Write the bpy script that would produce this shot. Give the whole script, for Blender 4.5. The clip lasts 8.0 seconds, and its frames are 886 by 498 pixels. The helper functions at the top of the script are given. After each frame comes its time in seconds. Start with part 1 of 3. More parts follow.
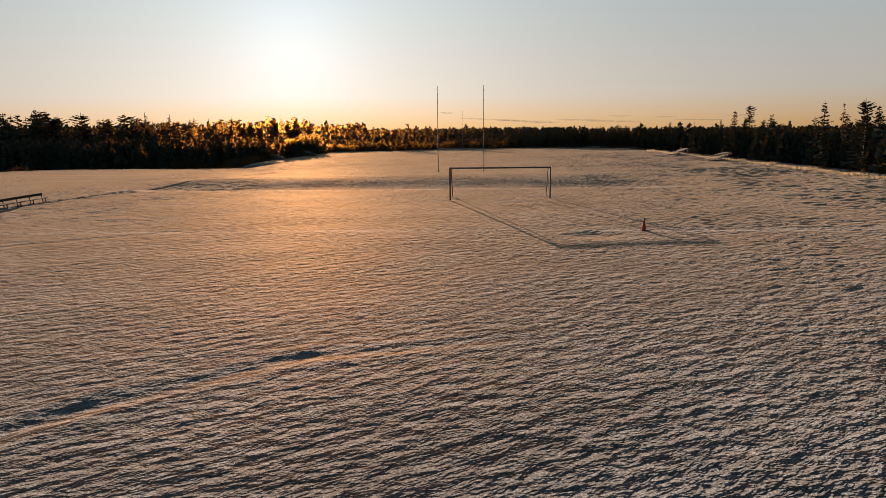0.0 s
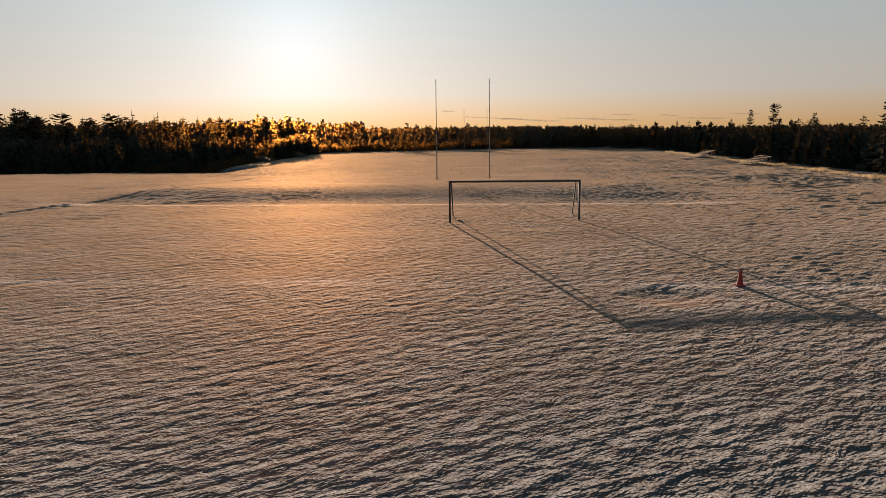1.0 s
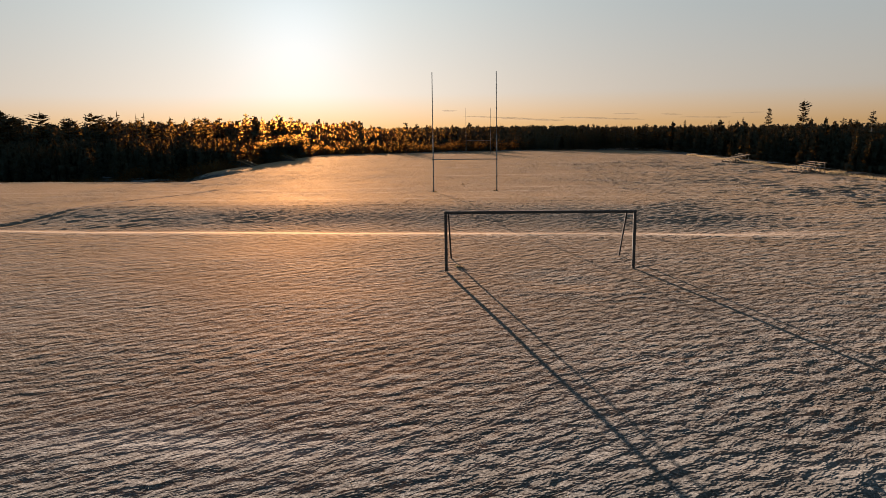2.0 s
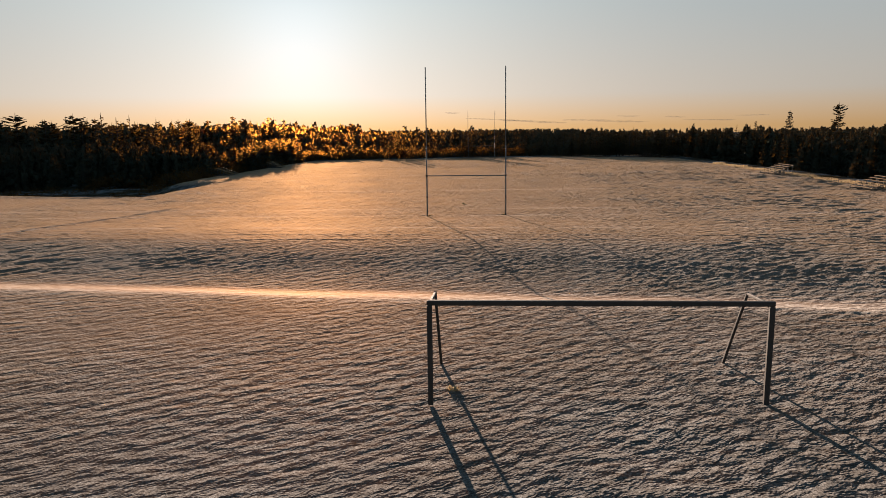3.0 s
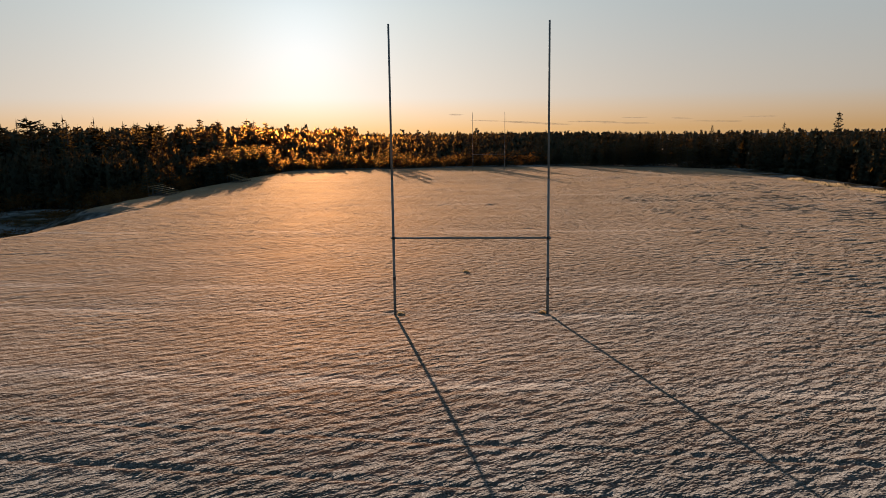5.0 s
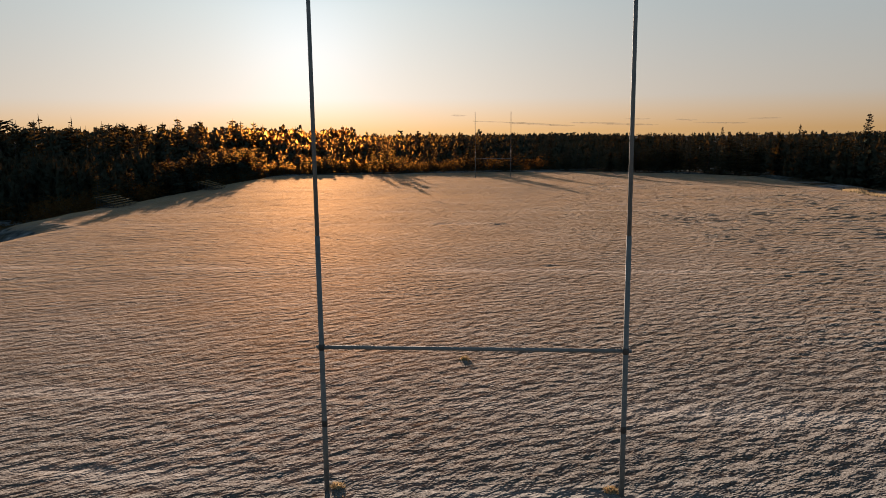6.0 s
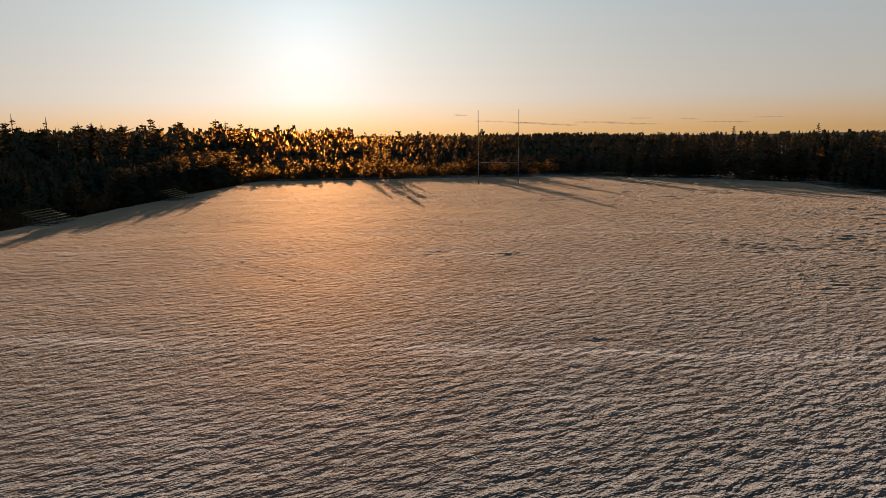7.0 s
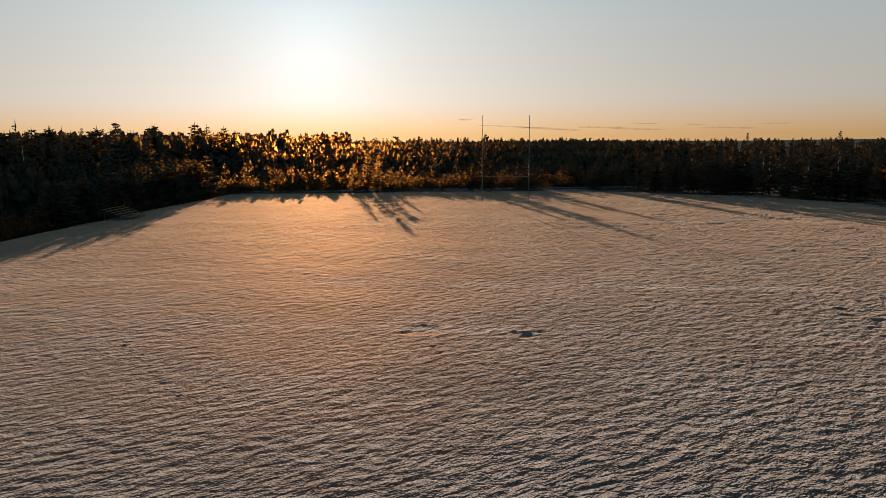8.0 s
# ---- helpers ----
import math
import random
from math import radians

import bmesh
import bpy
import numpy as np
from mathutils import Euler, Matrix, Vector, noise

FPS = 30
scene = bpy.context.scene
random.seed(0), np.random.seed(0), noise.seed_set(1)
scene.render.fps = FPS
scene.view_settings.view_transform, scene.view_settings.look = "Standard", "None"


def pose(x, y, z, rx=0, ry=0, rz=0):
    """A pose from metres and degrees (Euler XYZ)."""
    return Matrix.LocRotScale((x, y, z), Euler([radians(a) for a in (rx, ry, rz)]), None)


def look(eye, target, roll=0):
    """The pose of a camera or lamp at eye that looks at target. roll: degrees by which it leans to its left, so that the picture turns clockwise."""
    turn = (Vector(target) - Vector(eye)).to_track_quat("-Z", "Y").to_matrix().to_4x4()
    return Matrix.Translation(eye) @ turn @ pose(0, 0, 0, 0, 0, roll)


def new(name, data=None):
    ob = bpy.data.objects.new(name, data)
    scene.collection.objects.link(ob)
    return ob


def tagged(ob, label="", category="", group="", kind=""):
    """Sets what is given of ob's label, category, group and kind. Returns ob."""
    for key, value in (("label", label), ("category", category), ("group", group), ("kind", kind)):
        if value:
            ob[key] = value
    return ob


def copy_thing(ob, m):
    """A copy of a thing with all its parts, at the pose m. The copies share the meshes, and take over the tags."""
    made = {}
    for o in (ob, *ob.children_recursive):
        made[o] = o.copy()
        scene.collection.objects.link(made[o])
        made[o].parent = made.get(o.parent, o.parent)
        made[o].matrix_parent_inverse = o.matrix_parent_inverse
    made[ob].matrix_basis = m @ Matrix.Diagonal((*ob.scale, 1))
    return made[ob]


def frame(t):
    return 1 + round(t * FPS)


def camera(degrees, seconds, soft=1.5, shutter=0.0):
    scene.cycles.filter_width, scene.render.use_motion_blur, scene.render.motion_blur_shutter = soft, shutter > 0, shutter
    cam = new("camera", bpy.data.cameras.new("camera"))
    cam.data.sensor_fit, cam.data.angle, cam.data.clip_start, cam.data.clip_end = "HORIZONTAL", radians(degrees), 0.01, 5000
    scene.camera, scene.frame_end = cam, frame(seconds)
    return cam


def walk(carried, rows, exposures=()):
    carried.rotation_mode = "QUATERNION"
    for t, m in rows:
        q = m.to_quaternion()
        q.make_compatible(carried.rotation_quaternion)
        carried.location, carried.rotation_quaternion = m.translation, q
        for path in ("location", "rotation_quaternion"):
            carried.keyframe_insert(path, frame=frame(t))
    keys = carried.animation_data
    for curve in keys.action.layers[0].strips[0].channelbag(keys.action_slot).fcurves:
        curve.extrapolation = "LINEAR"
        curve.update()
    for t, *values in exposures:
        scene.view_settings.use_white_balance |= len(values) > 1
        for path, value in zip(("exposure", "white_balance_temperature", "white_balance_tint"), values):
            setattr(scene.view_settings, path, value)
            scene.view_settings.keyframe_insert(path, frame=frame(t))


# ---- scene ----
cam = camera(64.2, 8.0, soft=0.9)
PATH = [
    (0, (3.095, -87.365, 5.247), (2.973, -85.398, 4.911), -0.7),
    (0.5, (2.826, -81.507, 5.332), (2.704, -79.539, 4.994), -0.6),
    (1, (2.597, -75.464, 5.433), (2.471, -73.498, 5.093), -0.7),
    (1.5, (2.364, -69.14, 5.537), (2.235, -67.174, 5.194), -0.8),
    (3, (1.81, -50.314, 6.125), (1.673, -48.347, 5.789), -0.7),
    (3.5, (1.651, -44.174, 6.317), (1.51, -42.207, 5.983), -0.7),
    (4, (1.496, -38.002, 6.484), (1.351, -36.036, 6.15), -0.7),
    (4.5, (1.228, -31.657, 6.63), (1.08, -29.691, 6.297), -0.7),
    (4.7, (1.106, -29.099, 6.652), (0.957, -27.133, 6.32), -0.8),
    (5.8, (0.609, -15.153, 6.765), (0.455, -13.187, 6.435), -0.6),
    (6, (0.503, -12.541, 6.787), (0.348, -10.574, 6.458), -0.6),
    (6.5, (0.194, -6.243, 6.845), (0.036, -4.276, 6.518), -0.7),
    (7, (0.013, 0.347, 6.858), (-0.15, 2.313, 6.529), -0.8),
    (7.5, (-0.217, 7.065, 7.034), (-0.384, 9.03, 6.704), -0.8),
    (7.8, (-0.342, 11.351, 7.244), (-0.511, 13.317, 6.919), -0.5),
    (8, (-0.462, 14.3, 7.366), (-0.633, 16.267, 7.048), -0.4),
]
walk(cam, [(t, look(eye, target, roll)) for t, eye, target, roll in PATH], exposures=[(0.0, 1.6), (8.0, 1.6)])

# ---- sky and sun ----
SUN_ELEVATION, SUN_BEARING = 5.8, 15.0      # degrees; bearing counted from +y towards -x
to_sun = Vector((-math.sin(radians(SUN_BEARING)) * math.cos(radians(SUN_ELEVATION)),
                 math.cos(radians(SUN_BEARING)) * math.cos(radians(SUN_ELEVATION)), math.sin(radians(SUN_ELEVATION))))
world = bpy.data.worlds.new("winter_morning")
scene.world = world
world.use_nodes = True
wn, wl = world.node_tree.nodes, world.node_tree.links
sky = wn.new("ShaderNodeTexSky")
sky.sky_type, sky.sun_disc = "NISHITA", False
sky.sun_elevation, sky.sun_rotation = radians(SUN_ELEVATION), radians(-SUN_BEARING)
sky.air_density, sky.dust_density, sky.ozone_density, sky.altitude = 1.0, 1.8, 1.8, 50
haze = wn.new("ShaderNodeHueSaturation")      # thin winter haze washes the sky's colour out
haze.inputs["Saturation"].default_value = 0.5
veil = wn.new("ShaderNodeGamma")
veil.inputs["Gamma"].default_value = 0.24
wl.new(sky.outputs["Color"], veil.inputs["Color"])
wl.new(veil.outputs["Color"], haze.inputs["Color"])
height = wn.new("ShaderNodeSeparateXYZ")      # warm dust low down, cold clear air above
wl.new(wn.new("ShaderNodeTexCoord").outputs["Generated"], height.inputs["Vector"])
layers = wn.new("ShaderNodeValToRGB")
air = ((0.0, (1.20, 0.78, 0.40)), (0.045, (1.02, 0.94, 0.88)), (0.16, (0.90, 0.98, 1.01)), (0.30, (0.58, 0.90, 1.14)), (1.0, (0.18, 0.42, 0.66)))
for k, (place, tint) in enumerate(air):
    stop = layers.color_ramp.elements[k] if k < 2 else layers.color_ramp.elements.new(place)
    stop.position, stop.color = place, (*tint, 1)
wl.new(height.outputs["Z"], layers.inputs["Fac"])
cold = wn.new("ShaderNodeMix")
cold.data_type, cold.blend_type = "RGBA", "MULTIPLY"
cold.inputs["Factor"].default_value = 1.0
wl.new(layers.outputs["Color"], cold.inputs["B"])
wl.new(haze.outputs["Color"], cold.inputs["A"])

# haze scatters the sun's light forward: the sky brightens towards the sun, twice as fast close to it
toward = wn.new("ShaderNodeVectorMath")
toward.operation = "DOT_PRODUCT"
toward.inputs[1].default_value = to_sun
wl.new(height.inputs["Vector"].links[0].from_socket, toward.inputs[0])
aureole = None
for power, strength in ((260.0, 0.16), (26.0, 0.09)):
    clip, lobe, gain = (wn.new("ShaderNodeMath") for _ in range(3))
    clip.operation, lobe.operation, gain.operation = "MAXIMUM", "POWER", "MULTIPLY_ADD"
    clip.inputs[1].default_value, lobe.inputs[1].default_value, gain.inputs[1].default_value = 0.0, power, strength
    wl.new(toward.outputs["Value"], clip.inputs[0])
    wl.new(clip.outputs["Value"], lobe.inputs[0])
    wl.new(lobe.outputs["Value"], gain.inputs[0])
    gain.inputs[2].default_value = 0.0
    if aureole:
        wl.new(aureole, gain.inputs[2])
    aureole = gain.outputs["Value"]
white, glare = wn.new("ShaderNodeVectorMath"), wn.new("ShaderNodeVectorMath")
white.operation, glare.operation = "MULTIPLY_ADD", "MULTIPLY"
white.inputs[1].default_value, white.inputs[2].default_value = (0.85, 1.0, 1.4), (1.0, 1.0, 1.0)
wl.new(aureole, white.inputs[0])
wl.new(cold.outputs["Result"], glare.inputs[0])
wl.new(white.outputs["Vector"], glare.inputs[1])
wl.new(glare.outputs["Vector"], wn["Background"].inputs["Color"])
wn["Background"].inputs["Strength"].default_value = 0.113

sun_data = bpy.data.lights.new("sun", "SUN")
sun_data.energy, sun_data.angle, sun_data.color = 4.8, radians(0.4), (1.0, 0.74, 0.57)
sun = new("sun", sun_data)
sun.matrix_world = look((-60, 220, 40), Vector((-60, 220, 40)) - to_sun)


# ---- materials ----
def material(name):
    m = bpy.data.materials.new(name)
    m.use_nodes = True
    return m, m.node_tree.nodes, m.node_tree.links, m.node_tree.nodes["Principled BSDF"]


def noise_node(nodes, links, scale, detail=4.0, rough=0.55, coords="Object", stretch=None, distortion=0.0, turn=0.0):
    tc, tex = nodes.new("ShaderNodeTexCoord"), nodes.new("ShaderNodeTexNoise")
    tex.inputs["Scale"].default_value, tex.inputs["Detail"].default_value = scale, detail
    tex.inputs["Roughness"].default_value, tex.inputs["Distortion"].default_value = rough, distortion
    source = tc.outputs[coords]
    if stretch:
        mp = nodes.new("ShaderNodeMapping")
        mp.inputs["Scale"].default_value = stretch
        spin = nodes.new("ShaderNodeVectorRotate")
        spin.rotation_type = "Z_AXIS"
        spin.inputs["Angle"].default_value = radians(-turn)
        links.new(source, spin.inputs["Vector"])
        links.new(spin.outputs["Vector"], mp.inputs["Vector"])
        source = mp.outputs["Vector"]
    links.new(source, tex.inputs["Vector"])
    return tex.outputs["Fac"]


def ramp(nodes, links, fac, *stops):
    r = nodes.new("ShaderNodeValToRGB")
    while len(r.color_ramp.elements) < len(stops):
        r.color_ramp.elements.new(0.5)
    for e, (p, c) in zip(r.color_ramp.elements, stops):
        e.position, e.color = p, (*c, 1) if len(c) == 3 else (c[0],) * 3 + (1,)
    links.new(fac, r.inputs["Fac"])
    return r.outputs["Color"]


def mixed(nodes, links, fac, a, b, blend="MIX"):
    m = nodes.new("ShaderNodeMix")
    m.data_type, m.blend_type = "RGBA", blend
    for socket, v in ((m.inputs["Factor"], fac), (m.inputs["A"], a), (m.inputs["B"], b)):
        if isinstance(v, bpy.types.NodeSocket):
            links.new(v, socket)
        else:
            socket.default_value = v if isinstance(v, float) else (*v, 1)
    return m.outputs["Result"]


def bumped(nodes, links, bsdf, layers):
    """layers: (height socket, strength, distance)."""
    last = None
    for height, strength, distance in layers:
        b = nodes.new("ShaderNodeBump")
        b.inputs["Strength"].default_value, b.inputs["Distance"].default_value = strength, distance
        links.new(height, b.inputs["Height"])
        if last:
            links.new(last, b.inputs["Normal"])
        last = b.outputs["Normal"]
    links.new(last, bsdf.inputs["Normal"])


def frosted_grass():
    m, n, l, p = material("frosted_grass")
    m.cycles.use_bump_map_correction = False      # tufts stand up into the low sun
    fine = noise_node(n, l, 24.0, 6.0, 0.75)
    clump = noise_node(n, l, 3.2, 5.0, 0.6)
    patch = noise_node(n, l, 0.16, 4.0, 0.6)
    frost = ramp(n, l, fine, (0.38, (0.032, 0.035, 0.036)), (0.50, (0.076, 0.080, 0.082)), (0.62, (0.165, 0.172, 0.176)))
    straw = ramp(n, l, fine, (0.38, (0.022, 0.023, 0.023)), (0.50, (0.056, 0.057, 0.056)), (0.62, (0.128, 0.129, 0.127)))
    weight = mixed(n, l, 0.45, clump, patch)
    c = mixed(n, l, ramp(n, l, weight, (0.42, (0.0,)), (0.58, (1.0,))), straw, frost)
    lie, worn = n.new("ShaderNodeAttribute"), n.new("ShaderNodeAttribute")
    lie.attribute_name, worn.attribute_name = "tuft_height", "drift"
    rime = ramp(n, l, noise_node(n, l, 5.0, 5.0, 0.6), (0.35, (0.20, 0.20, 0.195)), (0.65, (0.36, 0.36, 0.355)))     # wind-packed rime and old lime lines
    l.new(mixed(n, l, worn.outputs["Fac"], c, rime), p.inputs["Base Color"])
    p.inputs["Roughness"].default_value = 0.8
    p.inputs["Specular IOR Level"].default_value = 0.0
    p.inputs["Sheen Weight"].default_value, p.inputs["Sheen Roughness"].default_value = 0.05, 0.5     # standing tips of the blades
    p.inputs["Sheen Tint"].default_value = (1, 0.95, 0.9, 1)
    combed = noise_node(n, l, 1.0, 3.0, 0.55, stretch=(1.7, 2.9, 2.9), turn=34.0, distortion=0.15)      # tufts combed by the wind
    stand = n.new("ShaderNodeMath")
    stand.operation = "MULTIPLY"
    l.new(combed, stand.inputs[0])
    l.new(lie.outputs["Fac"], stand.inputs[1])
    combed = stand.outputs["Value"]
    bumped(n, l, p, [(combed, 1.0, 1.0)])
    glare_gloss, mx = n.new("ShaderNodeBsdfGlossy"), n.new("ShaderNodeMixShader")     # gloss of frosted straw, its orange tint painting in the sun's warm glare
    glare_gloss.inputs["Color"].default_value, glare_gloss.inputs["Roughness"].default_value = (1.0, 0.60, 0.25, 1), 0.8
    bumped(n, l, glare_gloss, [(combed, 1.0, 0.05)])
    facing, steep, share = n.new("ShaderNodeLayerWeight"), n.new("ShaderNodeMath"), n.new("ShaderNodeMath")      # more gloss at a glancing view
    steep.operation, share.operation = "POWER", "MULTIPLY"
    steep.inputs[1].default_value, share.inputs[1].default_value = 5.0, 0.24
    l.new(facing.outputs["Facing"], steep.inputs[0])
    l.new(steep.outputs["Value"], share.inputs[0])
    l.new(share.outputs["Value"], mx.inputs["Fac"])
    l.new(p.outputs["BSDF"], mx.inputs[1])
    l.new(glare_gloss.outputs["BSDF"], mx.inputs[2])
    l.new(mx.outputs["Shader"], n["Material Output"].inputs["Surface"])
    return m


def brush_floor():
    m, n, l, p = material("brush_floor")
    grain = noise_node(n, l, 1.3, 8.0, 0.7)
    litter = ramp(n, l, grain, (0.35, (0.015, 0.014, 0.010)), (0.55, (0.05, 0.038, 0.022)), (0.72, (0.11, 0.08, 0.045)))
    rime = ramp(n, l, grain, (0.35, (0.05, 0.05, 0.05)), (0.55, (0.16, 0.165, 0.17)), (0.72, (0.30, 0.31, 0.32)))
    drifts = noise_node(n, l, 0.11, 5.0, 0.6, stretch=(0.7, 1.6, 1.0))
    l.new(mixed(n, l, ramp(n, l, drifts, (0.46, (0.0,)), (0.60, (1.0,))), litter, rime), p.inputs["Base Color"])
    p.inputs["Roughness"].default_value, p.inputs["Specular IOR Level"].default_value = 1.0, 0.0
    bumped(n, l, p, [(noise_node(n, l, 2.5, 8.0, 0.7), 1.0, 0.25)])
    return m


def leafy(name, dark, mid, light, scale, through_light=0.0, glow=(0.5, 0.2, 0.05)):
    m, n, l, p = material(name)
    info = n.new("ShaderNodeObjectInfo")
    island = n.new("ShaderNodeNewGeometry")
    v = mixed(n, l, 0.4, noise_node(n, l, scale, 3.0), island.outputs["Random Per Island"])
    c = ramp(n, l, v, (0.25, dark), (0.5, mid), (0.8, light))
    c = mixed(n, l, 0.35, c, ramp(n, l, info.outputs["Random"], (0.0, dark), (1.0, light)))
    l.new(c, p.inputs["Base Color"])
    p.inputs["Roughness"].default_value = 0.75
    p.inputs["Specular IOR Level"].default_value = 0.0
    if through_light:
        t, mx = n.new("ShaderNodeBsdfTranslucent"), n.new("ShaderNodeMixShader")
        l.new(mixed(n, l, 0.6, c, glow), t.inputs["Color"])
        mx.inputs["Fac"].default_value = through_light
        l.new(p.outputs["BSDF"], mx.inputs[1])
        l.new(t.outputs["BSDF"], mx.inputs[2])
        flare_glow, both = n.new("ShaderNodeBsdfRefraction"), n.new("ShaderNodeMixShader")      # orange tint puts the low sun's flare glow into twigs and leaves
        flare_glow.inputs["Color"].default_value = (1.0, 0.46, 0.07, 1)
        flare_glow.inputs["IOR"].default_value, flare_glow.inputs["Roughness"].default_value = 1.07, 0.9
        both.inputs["Fac"].default_value = 0.036
        l.new(mx.outputs["Shader"], both.inputs[1])
        l.new(flare_glow.outputs["BSDF"], both.inputs[2])
        l.new(both.outputs["Shader"], n["Material Output"].inputs["Surface"])
    return m


def plain(name, a, b, rough, scale=9.0, metal=0.0, bump=0.004, stretch=None, blotch=0.5, shine=0.5):
    m, n, l, p = material(name)
    grain = noise_node(n, l, scale, 6.0, 0.65, stretch=stretch)
    wear = noise_node(n, l, scale * 0.13, 4.0, 0.6)
    c = mixed(n, l, blotch, ramp(n, l, grain, (0.3, a), (0.7, b)), ramp(n, l, wear, (0.35, a), (0.65, b)))
    l.new(c, p.inputs["Base Color"])
    l.new(ramp(n, l, grain, (0.2, (max(rough - 0.12, 0.05),)), (0.8, (min(rough + 0.12, 1.0),))), p.inputs["Roughness"])
    p.inputs["Metallic"].default_value, p.inputs["Specular IOR Level"].default_value = metal, shine
    bumped(n, l, p, [(grain, 0.5, bump)])
    return m


FROST = frosted_grass()
BRUSH = brush_floor()
NEEDLES = leafy("spruce_needles", (0.018, 0.024, 0.019), (0.032, 0.041, 0.031), (0.048, 0.055, 0.041), 2.0, 0.01, (0.20, 0.11, 0.03))
LARCH = leafy("thin_larch_twigs", (0.03, 0.022, 0.012), (0.055, 0.038, 0.018), (0.09, 0.06, 0.025), 2.0, 0.10, (0.4, 0.2, 0.05))
DRY_LEAVES = leafy("dry_shrub_leaves", (0.022, 0.015, 0.008), (0.05, 0.031, 0.014), (0.09, 0.054, 0.022), 3.0, 0.07, (0.5, 0.19, 0.03))
STRAW = leafy("frosted_straw", (0.20, 0.15, 0.08), (0.36, 0.28, 0.17), (0.55, 0.48, 0.36), 5.0, 0.35, (0.6, 0.42, 0.2))
BLADE = leafy("frosted_grass_blades", (0.10, 0.10, 0.095), (0.22, 0.22, 0.215), (0.42, 0.42, 0.43), 6.0, 0.5, (0.40, 0.37, 0.33))
BARK = plain("bark", (0.022, 0.018, 0.015), (0.06, 0.05, 0.042), 0.9, 6.0, bump=0.03, stretch=(1, 1, 0.25))
GALVANISED = plain("galvanised_steel", (0.09, 0.10, 0.105), (0.17, 0.18, 0.18), 0.75, 14.0, 0.1, shine=0.2)
DARK_JOINT = plain("dark_steel_joint", (0.02, 0.02, 0.02), (0.06, 0.055, 0.05), 0.6, 20.0, 0.3)
GOAL_PAINT = plain("dark_weathered_goal_paint", (0.012, 0.010, 0.009), (0.04, 0.032, 0.027), 0.75, 12.0, bump=0.003)
CONE_ORANGE = plain("orange_cone_plastic", (0.19, 0.017, 0.011), (0.33, 0.034, 0.014), 0.85, 10.0, bump=0.001, blotch=0.3)
CONE_DARK = plain("dark_cone_tip", (0.03, 0.03, 0.03), (0.09, 0.08, 0.08), 0.6)
PLANK = plain("weathered_plank", (0.13, 0.07, 0.025), (0.24, 0.14, 0.05), 0.8, 7.0, bump=0.004, stretch=(3, 0.4, 3), shine=0.15)
DARK_PLANK = plain("dark_stained_plank", (0.02, 0.015, 0.011), (0.05, 0.035, 0.024), 0.9, 7.0, bump=0.004, stretch=(3, 0.4, 3), shine=0.1)
STEEL_FRAME = plain("dull_steel_frame", (0.03, 0.03, 0.03), (0.07, 0.065, 0.06), 0.8, 14.0, 0.2)


# ---- the lie of the land ----
def lattice(ix, iy, seed):
    h = (ix.astype(np.int64) * 374761393 + iy.astype(np.int64) * 668265263 + seed * 1442695041) & 0xFFFFFFFF
    h = ((h ^ (h >> 13)) * 1274126177) & 0xFFFFFFFF
    return ((h ^ (h >> 16)) & 0xFFFF) / 65536.0 * 2 * np.pi


def gnoise(x, y, seed):
    """Gradient noise, about -0.7 to 0.7, with a period of one unit."""
    ix, iy = np.floor(x), np.floor(y)
    fx, fy = x - ix, y - iy
    u, v = fx * fx * fx * (fx * (fx * 6 - 15) + 10), fy * fy * fy * (fy * (fy * 6 - 15) + 10)

    def corner(dx, dy):
        a = lattice(ix + dx, iy + dy, seed)
        return np.cos(a) * (fx - dx) + np.sin(a) * (fy - dy)
    low = corner(0, 0) * (1 - u) + corner(1, 0) * u
    high = corner(0, 1) * (1 - u) + corner(1, 1) * u
    return low * (1 - v) + high * v


def step(a, b, x):
    s = np.clip((x - a) / (b - a), 0, 1)
    return s * s * (3 - 2 * s)


def along(x, y, x0, y0, x1, y1):
    """Signed distance to a straight line, and 1 within its ends."""
    dx, dy = x1 - x0, y1 - y0
    n = math.hypot(dx, dy)
    s = ((x - x0) * dx + (y - y0) * dy) / n
    return ((y - y0) * dx - (x - x0) * dy) / n, step(-1.5, 0.5, s) * step(n + 1.5, n - 0.5, s)


# wheel ruts and furrows: x0, y0, x1, y1, half width, depth
RUTS = [(-28, -8.7, 22, -13.9, 0.09, 0.014), (-28, -10.7, 22, -15.5, 0.09, 0.014), (-33.9, -38, -31.0, -20, 0.36, 0.14), (-31.0, -20, -25, 8, 0.32, 0.075), (-21, -55, -14.2, -50.4, 0.35, 0.02),
        (-9.5, -82.0, -4.4, -74.5, 0.32, 0.024), (-4.9, -75.2, -0.9, -71.6, 0.30, 0.020), (-1.3, -71.9, 3.4, -70.5, 0.28, 0.015),
        (20, 64, 36, 31, 0.18, 0.045), (21.6, 65, 37.6, 32, 0.18, 0.045)]
